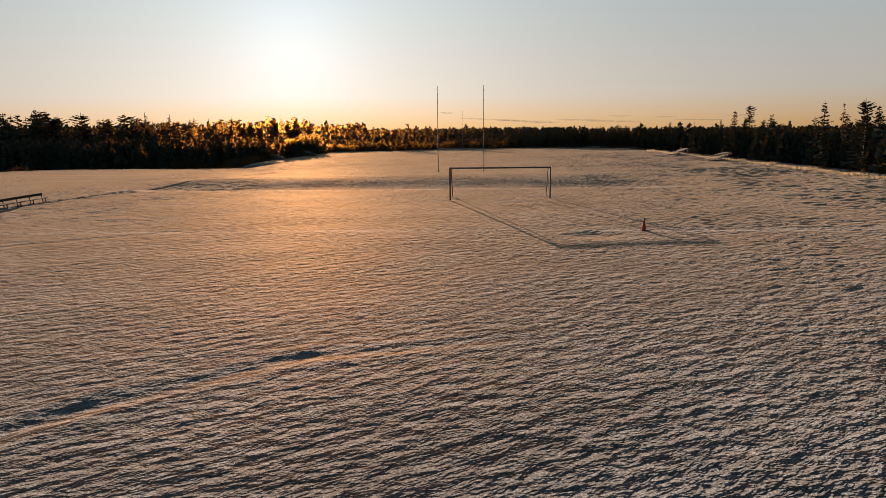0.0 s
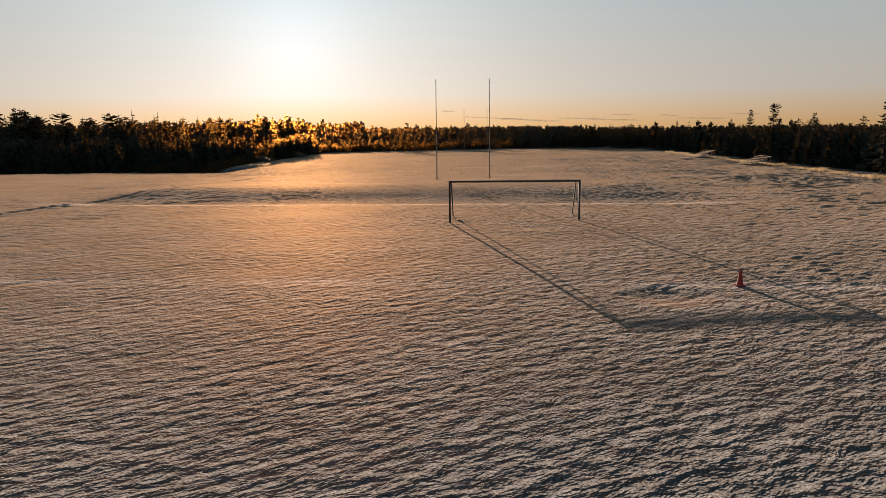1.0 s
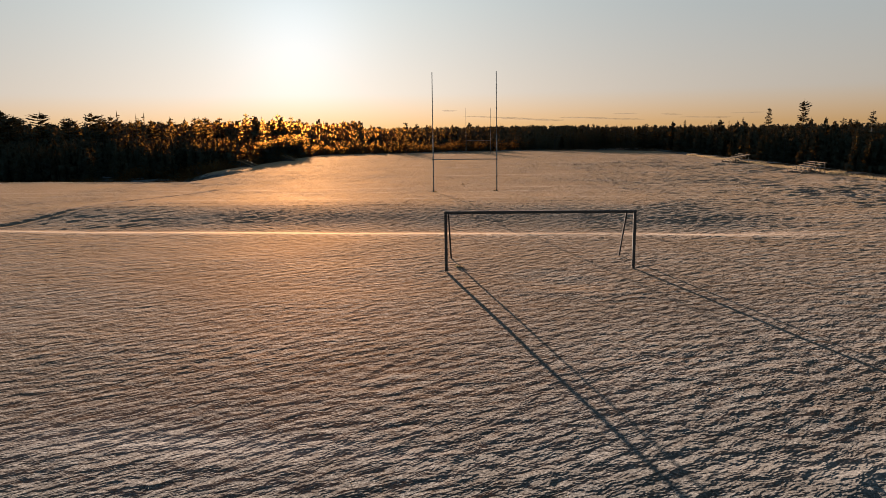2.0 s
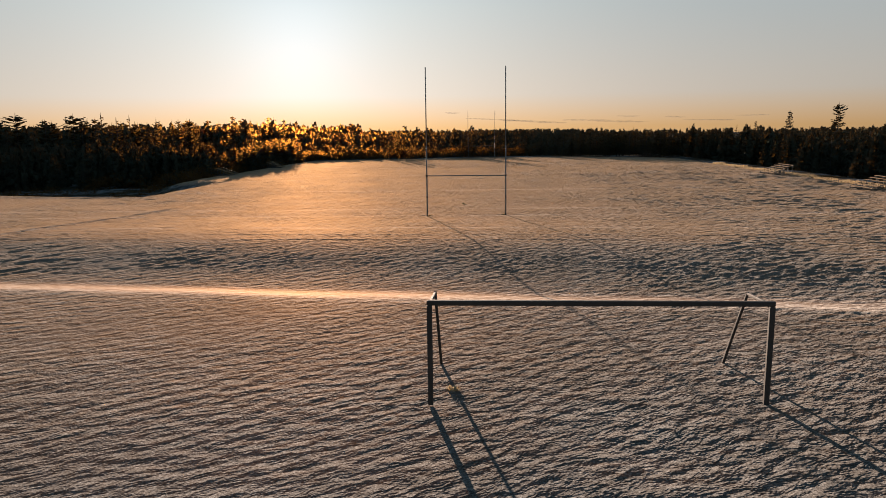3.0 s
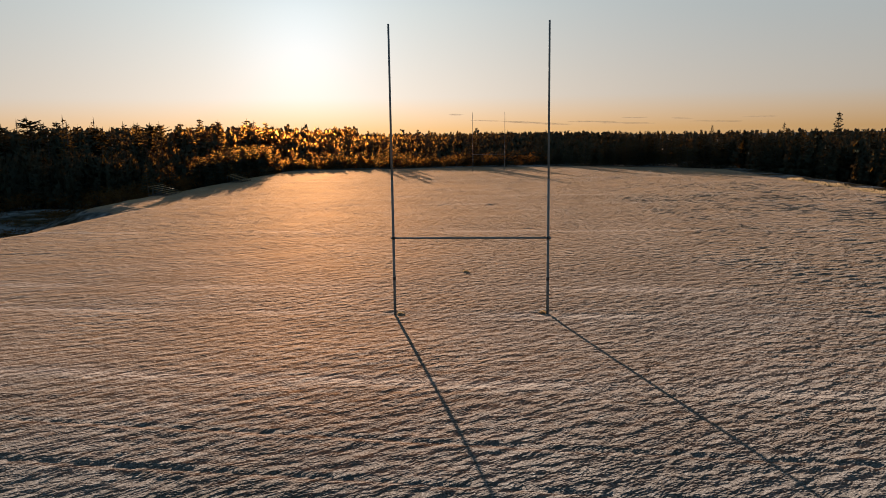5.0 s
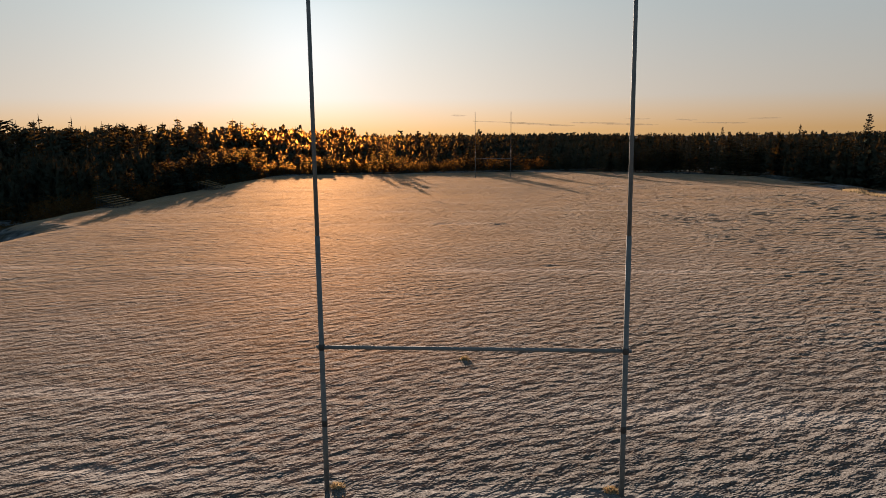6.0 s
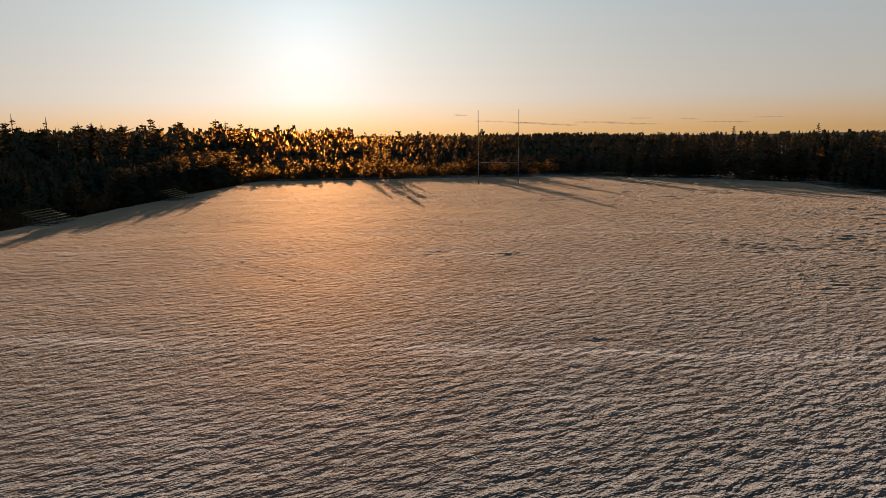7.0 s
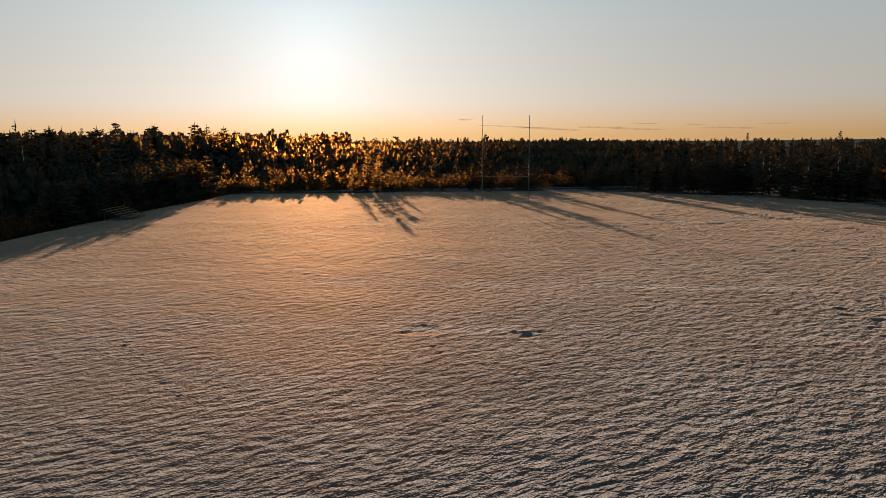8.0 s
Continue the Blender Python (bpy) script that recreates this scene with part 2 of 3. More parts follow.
# shallow holes and trampled spots: x, y, radius, depth
HOLES = [(0.45, 40.6, 0.36, 0.055), (0.0, 41.0, 0.22, 0.04), (0.95, 41.1, 0.2, 0.035), (0.7, 40.1, 0.2, 0.035), (-3.7, 41.4, 0.7, 0.03), (-4.3, 41.0, 0.3, 0.03),
         (6.2, 46.2, 0.3, 0.04), (6.6, 47.0, 0.25, 0.03), (3.2, 23.2, 0.4, 0.03), (8.3, -53.4, 1.1, 0.07), (4.5, -37.1, 1.3, 0.04),
         (5.6, -38.0, 1.0, 0.04), (0.5, -35.4, 0.4, 0.01), (7.7, -35.4, 0.4, 0.01), (-24, -40.5, 1.2, 0.05), (-20, -45.3, 1.0, 0.04), (-2.8, 0.0, 0.4, 0.03), (2.8, 0.0, 0.4, 0.03)]
# footprints along two lines of steps
steps = random.Random(17)
for (x0, y0), (x1, y1) in (((-2.0, 36.1), (-3.7, 41.2)), ((-3.7, 41.2), (-3.2, 47.9)), ((-3.2, 47.9), (-2.9, 58.8)), ((-10.3, 33.8), (-17.8, 42.8)), ((-17.8, 42.8), (-30.9, 62.1))):
    n = int(math.hypot(x1 - x0, y1 - y0) / 0.72)
    for k in range(n):
        q = k / n
        HOLES.append((x0 + q * (x1 - x0) + steps.uniform(-0.16, 0.16), y0 + q * (y1 - y0) + steps.uniform(-0.1, 0.1), steps.uniform(0.12, 0.17), steps.uniform(0.015, 0.03)))


# old pitch markings where the grass lies flat: y at x = 0, half width
PITCH_LINES = [(-7.8, 0.4), (-0.1, 0.4), (4.3, 0.5), (22.4, 0.5), (41.4, 0.45), (50.2, 0.5), (78.0, 0.5), (-51.2, 0.5)]


def smooth_band(x, y):
    """The bare drifted strip along the swale: its offset from the crest line, and 1 within its ends."""
    d = y - (-23.85 - 0.135 * x + 0.35 * gnoise(x * 0.13, y * 0 + 3.1, 5))
    return d, step(-36, -27, x) * step(22, 13, x)


def left_bound(x, y):
    """Distance inside the field from its scalloped left edge and from the crest of the bank at its left corner."""
    edge = -33.4 - 7.0 * step(40, 47, y) + 0.9 * gnoise(x / 9, y / 6, 33) + 0.4 * gnoise(x / 2.5, y / 2.0, 34)
    crest = 19.6 - 0.2 * (x + 33) + 1.6 * gnoise(x / 7, y * 0 + 1.7, 35) + 0.5 * gnoise(x / 2.1, y * 0 + 4.2, 36)
    return np.maximum(x - edge, crest - y)


def land(x, y):
    """The ground without its tussocks."""
    z = np.where(y > 0, -0.0052 * np.minimum(y, 112), -0.0008 * np.maximum(y, -90))
    z = z + 0.012 * np.clip(x, -45, 45)
    z = z + 0.07 * gnoise(x / 15, y / 15, 1) * step(0, 25, np.abs(y)) + 0.03 * gnoise(x / 4.3, y / 4.3, 2)
    d, w = smooth_band(x, y)
    z = z + w * (-0.25 * step(-1.9, 0.9, d) + 0.55 * step(0.7, 10.5, d) - 0.30 * step(10.5, 24, d))
    for x0, y0, x1, y1, half, depth in RUTS:
        s, inside = along(x, y, x0, y0, x1, y1)
        s = s + 0.5 * half * gnoise(x / 1.7, y / 1.7, 9)
        z = z + inside * depth * (0.5 * np.exp(-((np.abs(s) - 2 * half) / half) ** 2) - np.exp(-(s / half) ** 2))
    for hx, hy, r, depth in HOLES:
        near = (np.abs(x - hx) < 3.5 * r) & (np.abs(y - hy) < 3.5 * r)
        q = np.hypot(x[near] - hx, y[near] - hy) / r
        z[near] += depth * (0.35 * np.exp(-((q - 1.5) / 0.5) ** 2) - np.exp(-q ** 2))
    r = np.hypot(x - 26.5, y + 11.5)            # turning circles of a vehicle
    turning = step(-4, 3, x - 26.5) * step(7.6, 6.6, r) * step(1.5, 2.5, r)
    z = z - turning * 0.04 * np.sin(r * 2 * np.pi / 1.4)
    bank = left_bound(x, y)
    z = z + 0.10 * np.exp(-((bank - 0.7) / 0.7) ** 2) * step(-30, -36, x) * step(60, 45, y) - 2.6 * step(0.2, -11, bank)
    z = z + 0.5 * gnoise(x / 6, y / 4, 37) * step(-3, -9, bank) * step(80, 55, y) * step(0, 30, y)
    z = z - 0.9 * step(40, 47, x)
    z = z - 5.5 * step(118, 180, y) - 2.5 * step(55, 140, np.abs(x))
    far = np.hypot(x, y)
    return z + (-17 + 6 * gnoise(x / 700, y / 700, 4)) * step(600, 3000, far)


def drift(x, y):
    """1 where wind-packed rime or an old pitch marking lies over the tufts."""
    d, w = smooth_band(x, y)
    band = 0.85 * w * np.exp(-np.abs((d + 0.55 + 0.3 * gnoise(x / 1.1, y / 0.8, 42)) / 1.2) ** 2.5)
    lines = 0
    for y0, half in PITCH_LINES:
        lines = np.maximum(lines, np.exp(-((y - y0 + 0.07 * x + 0.18 * gnoise(x / 2.5, y / 2.5, 41)) / half) ** 2) * np.clip(0.14 + 0.5 * gnoise(x / 6, y / 3, 43), 0.06, 0.30))
    return np.maximum(band, lines)


def tuft_height(x, y):
    """How high the grass stands, about 1."""
    strength = 1.0 + 0.5 * gnoise(x / 4.0, y / 4.0, 14) + 0.5 * gnoise(x / 17.0, y / 17.0, 15)
    return np.clip(strength, 0.45, 1.6) * (1 - 0.2 * step(-3, -18, x)) * (1 - 0.85 * drift(x, y))


def rankness(x, y):
    """Coarser grass towards the right of the field and on the far slope of the swale."""
    d, w = smooth_band(x, y)
    return 1 + 0.75 * step(3, 16, x) + 0.08 * w * step(0.3, 2.0, d) * step(12.5, 8.0, d)


def tussocks(x, y, reach=None):
    """Tufts of grass combed into short ridges; reach is the pitch of the mesh, which carries no tufts finer than itself."""
    wx, wy = x + 0.07 * gnoise(x / 0.4, y / 0.4, 21), y + 0.07 * gnoise(x / 0.4 + 9, y / 0.4, 22)
    # the lie of the ridges swings from oblique to crosswise
    swing = step(-0.35, 0.35, gnoise(x / 9.0, y / 9.0, 23) + 0.25 * (step(1, 12, x) - 0.5) + 0.35 * (step(-15, 20, y) - 0.5))
    reach = np.full(x.shape, 0.08) if reach is None else reach
    tufts = 0.0
    # three sizes of tuft, equally steep; the smallest only where the mesh can carry them
    small, large = step(0.20, 0.105, reach), step(0.18, 0.34, reach)
    weights = (small, 0.30 + 0.70 * (1 - small) * (1 - large), 0.12 + 0.88 * large)
    for share, angle, seed in ((1 - swing, 0.72, 11), (swing, 0.20, 61)):
        u, v = math.cos(angle) * wx + math.sin(angle) * wy, math.cos(angle) * wy - math.sin(angle) * wx
        for k, weight in enumerate(weights):
            size = 0.155 * 2 ** k
            ripple = gnoise(u / (1.8 * size), v / size, seed + 3 * k)
            crest = 0.22 - np.abs(gnoise(u / (3.2 * size), v / (1.5 * size), seed + 3 * k + 1))
            tufts = tufts + share * weight * size * (0.09 * ripple + 0.06 * crest)
    tufts = tufts + 0.008 * small * gnoise(wx / 0.16, wy / 0.10, 18)
    return tuft_height(x, y) * rankness(x, y) * tufts


def ground_z(x, y):
    return float(land(np.array([x], float), np.array([y], float))[0])


COARSE_X, COARSE_Y = np.arange(-520, 521, 2.0), np.arange(-160, 641, 2.0)
COARSE_Z = land(*np.meshgrid(COARSE_X, COARSE_Y))


def foot_z(x, y):
    """The ground under a plant, from a two-metre grid."""
    i, j = int((x + 520) / 2), int((y + 160) / 2)
    u, v = (x + 520) / 2 - i, (y + 160) / 2 - j
    a, b = COARSE_Z[j, i:i + 2], COARSE_Z[j + 1, i:i + 2]
    return float((a[0] * (1 - u) + a[1] * u) * (1 - v) + (b[0] * (1 - u) + b[1] * u) * v)


def spread(start, stop, fine_a, fine_b, pitch, growth, most, even):
    """Grid lines: an even pitch from fine_a to fine_b, widening slowly over the next stretch of length even, then fast."""
    mid = np.arange(fine_a, fine_b + pitch / 2, pitch)
    sides = []
    for origin, limit, sign in ((fine_b, stop, 1), (fine_a, start, -1)):
        line, p, g = [], origin, pitch
        while (limit - p) * sign > 0:
            g = min(g * growth, most) if (p - origin) * sign < even and (sign > 0 or start < -1000) else g * 1.15
            p += g * sign
            line.append(p)
        sides.append(np.array(line))
    return np.concatenate([sides[1][::-1], mid, sides[0]])


def on_field(x, y):
    """Above 0 where frosted grass lies."""
    wob = 1.2 * gnoise(x / 5, y / 5, 31) + 2.5 * gnoise(x / 17, y / 17, 32)
    right = 37.3 - x + 0.3 * wob
    far = 115.3 - 0.0165 * np.maximum(x, 0) ** 2 - y + 0.4 * wob
    reach = np.minimum(x + 190, y + 140)
    return np.minimum.reduce([right, far, left_bound(x, y) + 2.5 + 0.6 * wob, reach])


def sheet(xs, ys):
    """Vertices and quads of a grid laid over the land."""
    X, Y = np.meshgrid(xs, ys)
    wide = np.maximum(*np.meshgrid(np.gradient(xs), np.gradient(ys)))
    Z = land(X, Y) + tussocks(X, Y, wide) * step(0.8, 0.45, wide) * step(60, 50, np.abs(X))
    i = (np.arange(len(ys) - 1)[:, None] * len(xs) + np.arange(len(xs) - 1)[None, :]).ravel()
    return np.stack([X, Y, Z], -1).reshape(-1, 3), np.stack([i, i + 1, i + len(xs) + 1, i + len(xs)], 1)


def build_ground():
    # fine under the line of flight, wider away from it
    co, quads = sheet(spread(-3400, 3400, -8.0, 9.5, 0.105, 1.013, 0.32, 31.0), spread(-600, 3600, -79.5, 40.0, 0.100, 1.012, 0.42, 80.0))
    co, quads = co.astype(np.float32), quads.astype(np.int32)
    me = bpy.data.meshes.new("ground")
    me.vertices.add(len(co))
    me.vertices.foreach_set("co", co.ravel())
    me.loops.add(quads.size)
    me.loops.foreach_set("vertex_index", quads.ravel())
    me.polygons.add(len(quads))
    me.polygons.foreach_set("loop_start", np.arange(0, quads.size, 4, dtype=np.int32))
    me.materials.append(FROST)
    me.materials.append(BRUSH)
    middle = co[quads].mean(1).astype(float)
    me.polygons.foreach_set("material_index", (on_field(middle[:, 0], middle[:, 1]) < 0).astype(np.int32))
    me.polygons.foreach_set("use_smooth", np.ones(len(quads), dtype=bool))
    me.update(calc_edges=True)
    for name, field in (("tuft_height", tuft_height), ("drift", drift)):
        me.attributes.new(name, "FLOAT", "POINT").data.foreach_set("value", field(co[:, 0].astype(float), co[:, 1].astype(float)).astype(np.float32))
    return tagged(new("ground", me), "uneven frost-covered sports field with ruts and tussocks", "ground", kind="structure")


build_ground()


def grass_blades():
    """Short stiff tufts over the stretch of field that is passed nearest, taller on the crests."""
    g = np.random.default_rng(5)
    n = 60000
    near = g.random(n) < 0.55
    x = np.where(near, g.uniform(-11, 12, n), g.uniform(-32, 34, n))
    y = np.where(near, g.uniform(-80, 48, n), g.uniform(-78, 90, n))
    relief = tussocks(x, y)
    d, w = smooth_band(x, y)
    keep = (on_field(x, y) > 0) & (g.random(n) > 0.9 * w * np.exp(-((d + 0.2) / 1.0) ** 2))
    x, y, relief = x[keep], y[keep], relief[keep]
    n = len(x)
    z = land(x, y) + relief - 0.012
    tall = g.uniform(0.012, 0.030, n) * (0.8 + 0.9 * gnoise(x / 0.6, y / 0.4, 51)) * np.clip(1 + 22 * relief, 0.6, 1.6)
    way, lean = g.uniform(0, 2 * np.pi, n), g.uniform(0, 1.0, n) * tall
    half = g.uniform(0.005, 0.014, n)
    turn = g.uniform(0, np.pi, n)
    a = np.stack([x - half * np.cos(turn), y - half * np.sin(turn), z], 1)
    b = np.stack([x + half * np.cos(turn), y + half * np.sin(turn), z], 1)
    c = np.stack([x + lean * np.cos(way), y + lean * np.sin(way), z + tall], 1)
    me = bpy.data.meshes.new("grass")
    me.vertices.add(3 * n)
    me.vertices.foreach_set("co", np.stack([a, b, c], 1).astype(np.float32).ravel())
    me.loops.add(3 * n)
    me.loops.foreach_set("vertex_index", np.arange(3 * n, dtype=np.int32))
    me.polygons.add(n)
    me.polygons.foreach_set("loop_start", np.arange(0, 3 * n, 3, dtype=np.int32))
    me.materials.append(BLADE)
    me.update(calc_edges=True)
    tagged(new("grass", me), "short stiff grass blades white with frost", "grass", kind="stuff")


grass_blades()


# ---- building helpers ----
def thing(name, label, category, group="", at=(0, 0, 0), turn=0.0):
    ob = new(name)
    ob.matrix_basis = pose(*at, 0, 0, turn)
    return tagged(ob, label, category, group)


def part(name, bm, mat, parent, label="", smooth=False):
    me = bpy.data.meshes.new(name)
    bm.to_mesh(me)
    bm.free()
    me.materials.append(mat)
    if smooth:
        me.polygons.foreach_set("use_smooth", np.ones(len(me.polygons), dtype=bool))
    ob = new(name, me)
    ob.parent = parent
    return tagged(ob, label)


def raw_part(name, verts, faces, mat, parent=None, label=""):
    me = bpy.data.meshes.new(name)
    me.from_pydata(verts, [], faces)
    me.materials.append(mat)
    ob = new(name, me)
    ob.parent = parent
    return tagged(ob, label)


def beam(bm, a, b, w, h, bevel=0.006, up=(0, 0, 1)):
    """A bevelled bar of section w by h from a to b."""
    a, b = Vector(a), Vector(b)
    way = (b - a).normalized()
    side = way.cross(Vector(up))
    side = side.normalized() if side.length > 1e-3 else Vector((1, 0, 0))
    top = side.cross(way)
    m = Matrix((side, way, top)).transposed().to_4x4()
    m.translation = (a + b) / 2
    made = bmesh.ops.create_cube(bm, size=1.0, matrix=m @ Matrix.Diagonal((w, (b - a).length, h, 1)))["verts"]
    if bevel:
        edges = list({e for v in made for e in v.link_edges})
        bmesh.ops.bevel(bm, geom=edges, offset=bevel, segments=1, affect="EDGES")
    return bm


def tube(bm, points, radii, sides=10, cap=True):
    """A round pipe through points."""
    rings = []
    pts = [Vector(p) for p in points]
    for k, (p, r) in enumerate(zip(pts, radii)):
        way = (pts[min(k + 1, len(pts) - 1)] - pts[max(k - 1, 0)]).normalized()
        u = way.cross(Vector((0.31, 0.95, 0.05))).normalized() if abs(way.z) > 0.8 else way.cross(Vector((0, 0, 1))).normalized()
        v = way.cross(u)
        rings.append([bm.verts.new(p + r * (math.cos(2 * math.pi * s / sides) * u + math.sin(2 * math.pi * s / sides) * v)) for s in range(sides)])
    for lo, hi in zip(rings, rings[1:]):
        for s in range(sides):
            bm.faces.new((lo[s], lo[(s + 1) % sides], hi[(s + 1) % sides], hi[s]))
    if cap:
        bm.faces.new(rings[0])
        bm.faces.new(rings[-1])
    bmesh.ops.recalc_face_normals(bm, faces=bm.faces[:])
    return bm


# ---- rugby posts ----
def rugby_posts(x, y, width, height, bar, lean_l, lean_r, label):
    z = ground_z(x, y)
    t = thing("rugby_posts", label, "goal posts", "rugby posts at both ends", (x, y, z))
    for sx, lean in ((-1, lean_l), (1, lean_r)):
        foot, top = Vector((sx * width / 2, 0, -0.15)), Vector((sx * width / 2 + lean, 0, height))

        def at(h):
            return foot.lerp(top, (h + 0.15) / (height + 0.15))
        upright = part("upright", tube(bmesh.new(), [foot, at(1.3), at(4.93)], [0.050, 0.049, 0.046], 14), GALVANISED, t, "dull grey steel upright", True)
        part("upper_pole", tube(bmesh.new(), [at(4.85), at(7.6), top], [0.039, 0.037, 0.034], 12), GALVANISED, upright, "thinner pale steel top section", True)
        part("collar", tube(bmesh.new(), [at(1.25), at(1.27), at(1.36), at(1.38)], [0.050, 0.058, 0.058, 0.050], 14), DARK_JOINT, upright, "dark sleeve joint", True)
        part("clamp", tube(bmesh.new(), [at(bar - 0.06), at(bar - 0.05), at(bar + 0.05), at(bar + 0.06)], [0.049, 0.060, 0.060, 0.049], 14), DARK_JOINT, upright, "dark crossbar clamp", True)
    bm = tube(bmesh.new(), [(-width / 2 - 0.09, 0, bar), (width / 2 + 0.09, 0, bar)], [0.036, 0.036], 12)
    part("crossbar", bm, GALVANISED, t, "grey steel crossbar", True)
    return t


rugby_posts(0.02, 0.0, 5.62, 10.35, 2.82, 0.01, -0.04, "tall grey galvanised steel rugby posts standing in frosty grass")
rugby_posts(-0.3, 100.0, 5.6, 10.2, 2.95, 0.0, 0.0, "far grey steel rugby posts near the shrubs")


# ---- football goal ----
def football_goal(x, y, turn):
    z = ground_z(x, y)
    t = thing("football_goal", "dark weathered steel football goal without a net on frosty grass", "football goal", "", (x, y, z), turn)
    half, high, back, reach = 3.66, 2.372 - z, 1.35, 2.75
    for sx in (-1, 1):
        bm = beam(bmesh.new(), (sx * half, 0, -0.06), (sx * half, 0, high - 0.055), 0.115, 0.11, 0.02, (0, 1, 0))
        part("post", bm, GOAL_PAINT, t, "dark goal post")
        bm = beam(bmesh.new(), (sx * half, 0.05, high - 0.05), (sx * (half - 0.03), back, high - 0.10), 0.06, 0.06, 0.012)
        part("top_arm", bm, GOAL_PAINT, t, "short bar running back from the corner")
        bm = beam(bmesh.new(), (sx * (half - 0.03), back, high - 0.07), (sx * (half - 0.06), reach, -0.05), 0.065, 0.065, 0.012)
        part("rear_stay", bm, GOAL_PAINT, t, "slanting rear stay")
    bm = beam(bmesh.new(), (-half - 0.057, 0, high), (half + 0.057, 0, high), 0.115, 0.115, 0.02)
    bar = part("crossbar", bm, GOAL_PAINT, t, "dark crossbar with net hooks")
    rng = random.Random(4)
    for k in range(16):
        hx = -half + 0.25 + k * 0.46 + rng.uniform(-0.1, 0.1)
        bm = tube(bmesh.new(), [(hx, 0.03, high - 0.05), (hx + 0.01, 0.035, high - 0.085), (hx + 0.03, 0.02, high - 0.10)], [0.007, 0.006, 0.005], 5)
        part("net_hook", bm, GOAL_PAINT, bar)
    return t


football_goal(4.11, -35.3, 0.3)


# ---- traffic cone ----
def traffic_cone(x, y):
    t = thing("traffic_cone", "faded orange plastic traffic cone with a dark tip", "traffic cone", "", (x, y, ground_z(x, y) + 0.01), 20)
    bm = beam(bmesh.new(), (0, -0.145, 0.02), (0, 0.145, 0.02), 0.29, 0.04, 0.015)
    part("base", bm, CONE_ORANGE, t, "square orange base")
    bm = tube(bmesh.new(), [(0, 0, 0.035), (0, 0, 0.05), (0.004, 0, 0.30), (0.008, 0, 0.53)], [0.118, 0.108, 0.07, 0.038], 20)
    part("body", bm, CONE_ORANGE, t, "tapered orange body", True)
    bm = tube(bmesh.new(), [(0.008, 0, 0.53), (0.010, 0, 0.60), (0.010, 0, 0.615), (0.010, 0, 0.60)], [0.039, 0.031, 0.025, 0.016], 20)
    part("tip", bm, CONE_DARK, t, "dark tip", True)


traffic_cone(10.9, -52.15)


# ---- players' bench ----
def players_bench(x, y, length, turn):
    t = thing("players_bench", "long dark wooden bench with a backrest on frosty grass", "bench", "", (x, y, ground_z(x, y)), turn)
    n = 5
    part("seat", beam(bmesh.new(), (0.18, -length / 2, 0.43), (0.18, length / 2, 0.43), 0.30, 0.045, 0.006), DARK_PLANK, t, "narrow plank seat")
    part("backrest", beam(bmesh.new(), (-0.10, -length / 2, 0.73), (-0.10, length / 2, 0.73), 0.045, 0.20, 0.006), DARK_PLANK, t, "plank backrest")
    for k in range(n):
        ly = -length / 2 + 0.15 + k * (length - 0.3) / (n - 1)
        bm = beam(bmesh.new(), (0.28, ly, -0.03), (0.18, ly, 0.41), 0.05, 0.07, 0.005, (0, 1, 0))
        part("front_leg", bm, DARK_PLANK, t)
        bm = beam(bmesh.new(), (0.02, ly, -0.03), (-0.125, ly, 0.82), 0.05, 0.07, 0.005, (0, 1, 0))
        part("rear_leg", bm, DARK_PLANK, t)
        bm = beam(bmesh.new(), (-0.07, ly, 0.385), (0.30, ly, 0.385), 0.05, 0.05, 0.005)
        part("seat_bearer", bm, DARK_PLANK, t)


players_bench(-33.6, -34.2, 7.2, 3)


# ---- bleachers ----
def bleachers(label):
    """Six rows of planks on steel frames; rows climb along +x, planks run along y."""
    t = thing("bleachers", label, "bleachers", "bleachers beside the field")
    for k in range(6):
        x, z = 0.25 + 0.45 * k, 0.26 + 0.17 * k
        part("seat_plank", beam(bmesh.new(), (x, -2.1, z), (x, 2.1, z), 0.22, 0.036, 0.006), PLANK, t)
    for y in (-1.8, -0.6, 0.6, 1.8):
        bm = beam(bmesh.new(), (0.12, y, 0.04), (2.70, y, 0.04), 0.05, 0.05, 0.004)
        beam(bm, (0.15, y, 0.20), (2.60, y, 1.06), 0.05, 0.05, 0.004)
        for k in range(6):
            x, z = 0.25 + 0.45 * k, 0.24 + 0.17 * k
            beam(bm, (x, y + 0.03, 0.0), (x, y + 0.03, z), 0.045, 0.045, 0.004, (0, 1, 0))
        beam(bm, (2.45, y - 0.03, 0.06), (0.95, y - 0.03, 0.42), 0.035, 0.035, 0.003)
        part("support_frame", bm, STEEL_FRAME, t, "triangular steel support")
    return t


stand = bleachers("weathered plank low bleachers with six rows, lit from behind")
stand.matrix_basis = pose(34.4, 15.0, ground_z(35, 15.0), 0, 0, 0)
copy_thing(stand, pose(34.8, 38.0, ground_z(35.5, 38.0), 0, 0, 1))
for bx, by in ((-39.0, 60.2), (-38.2, 84.0)):
    shady = copy_thing(stand, pose(bx, by, ground_z(bx, by), 0, 0, 180))
    tagged(shady, "weathered plank bleachers in the shade of the shrubs")


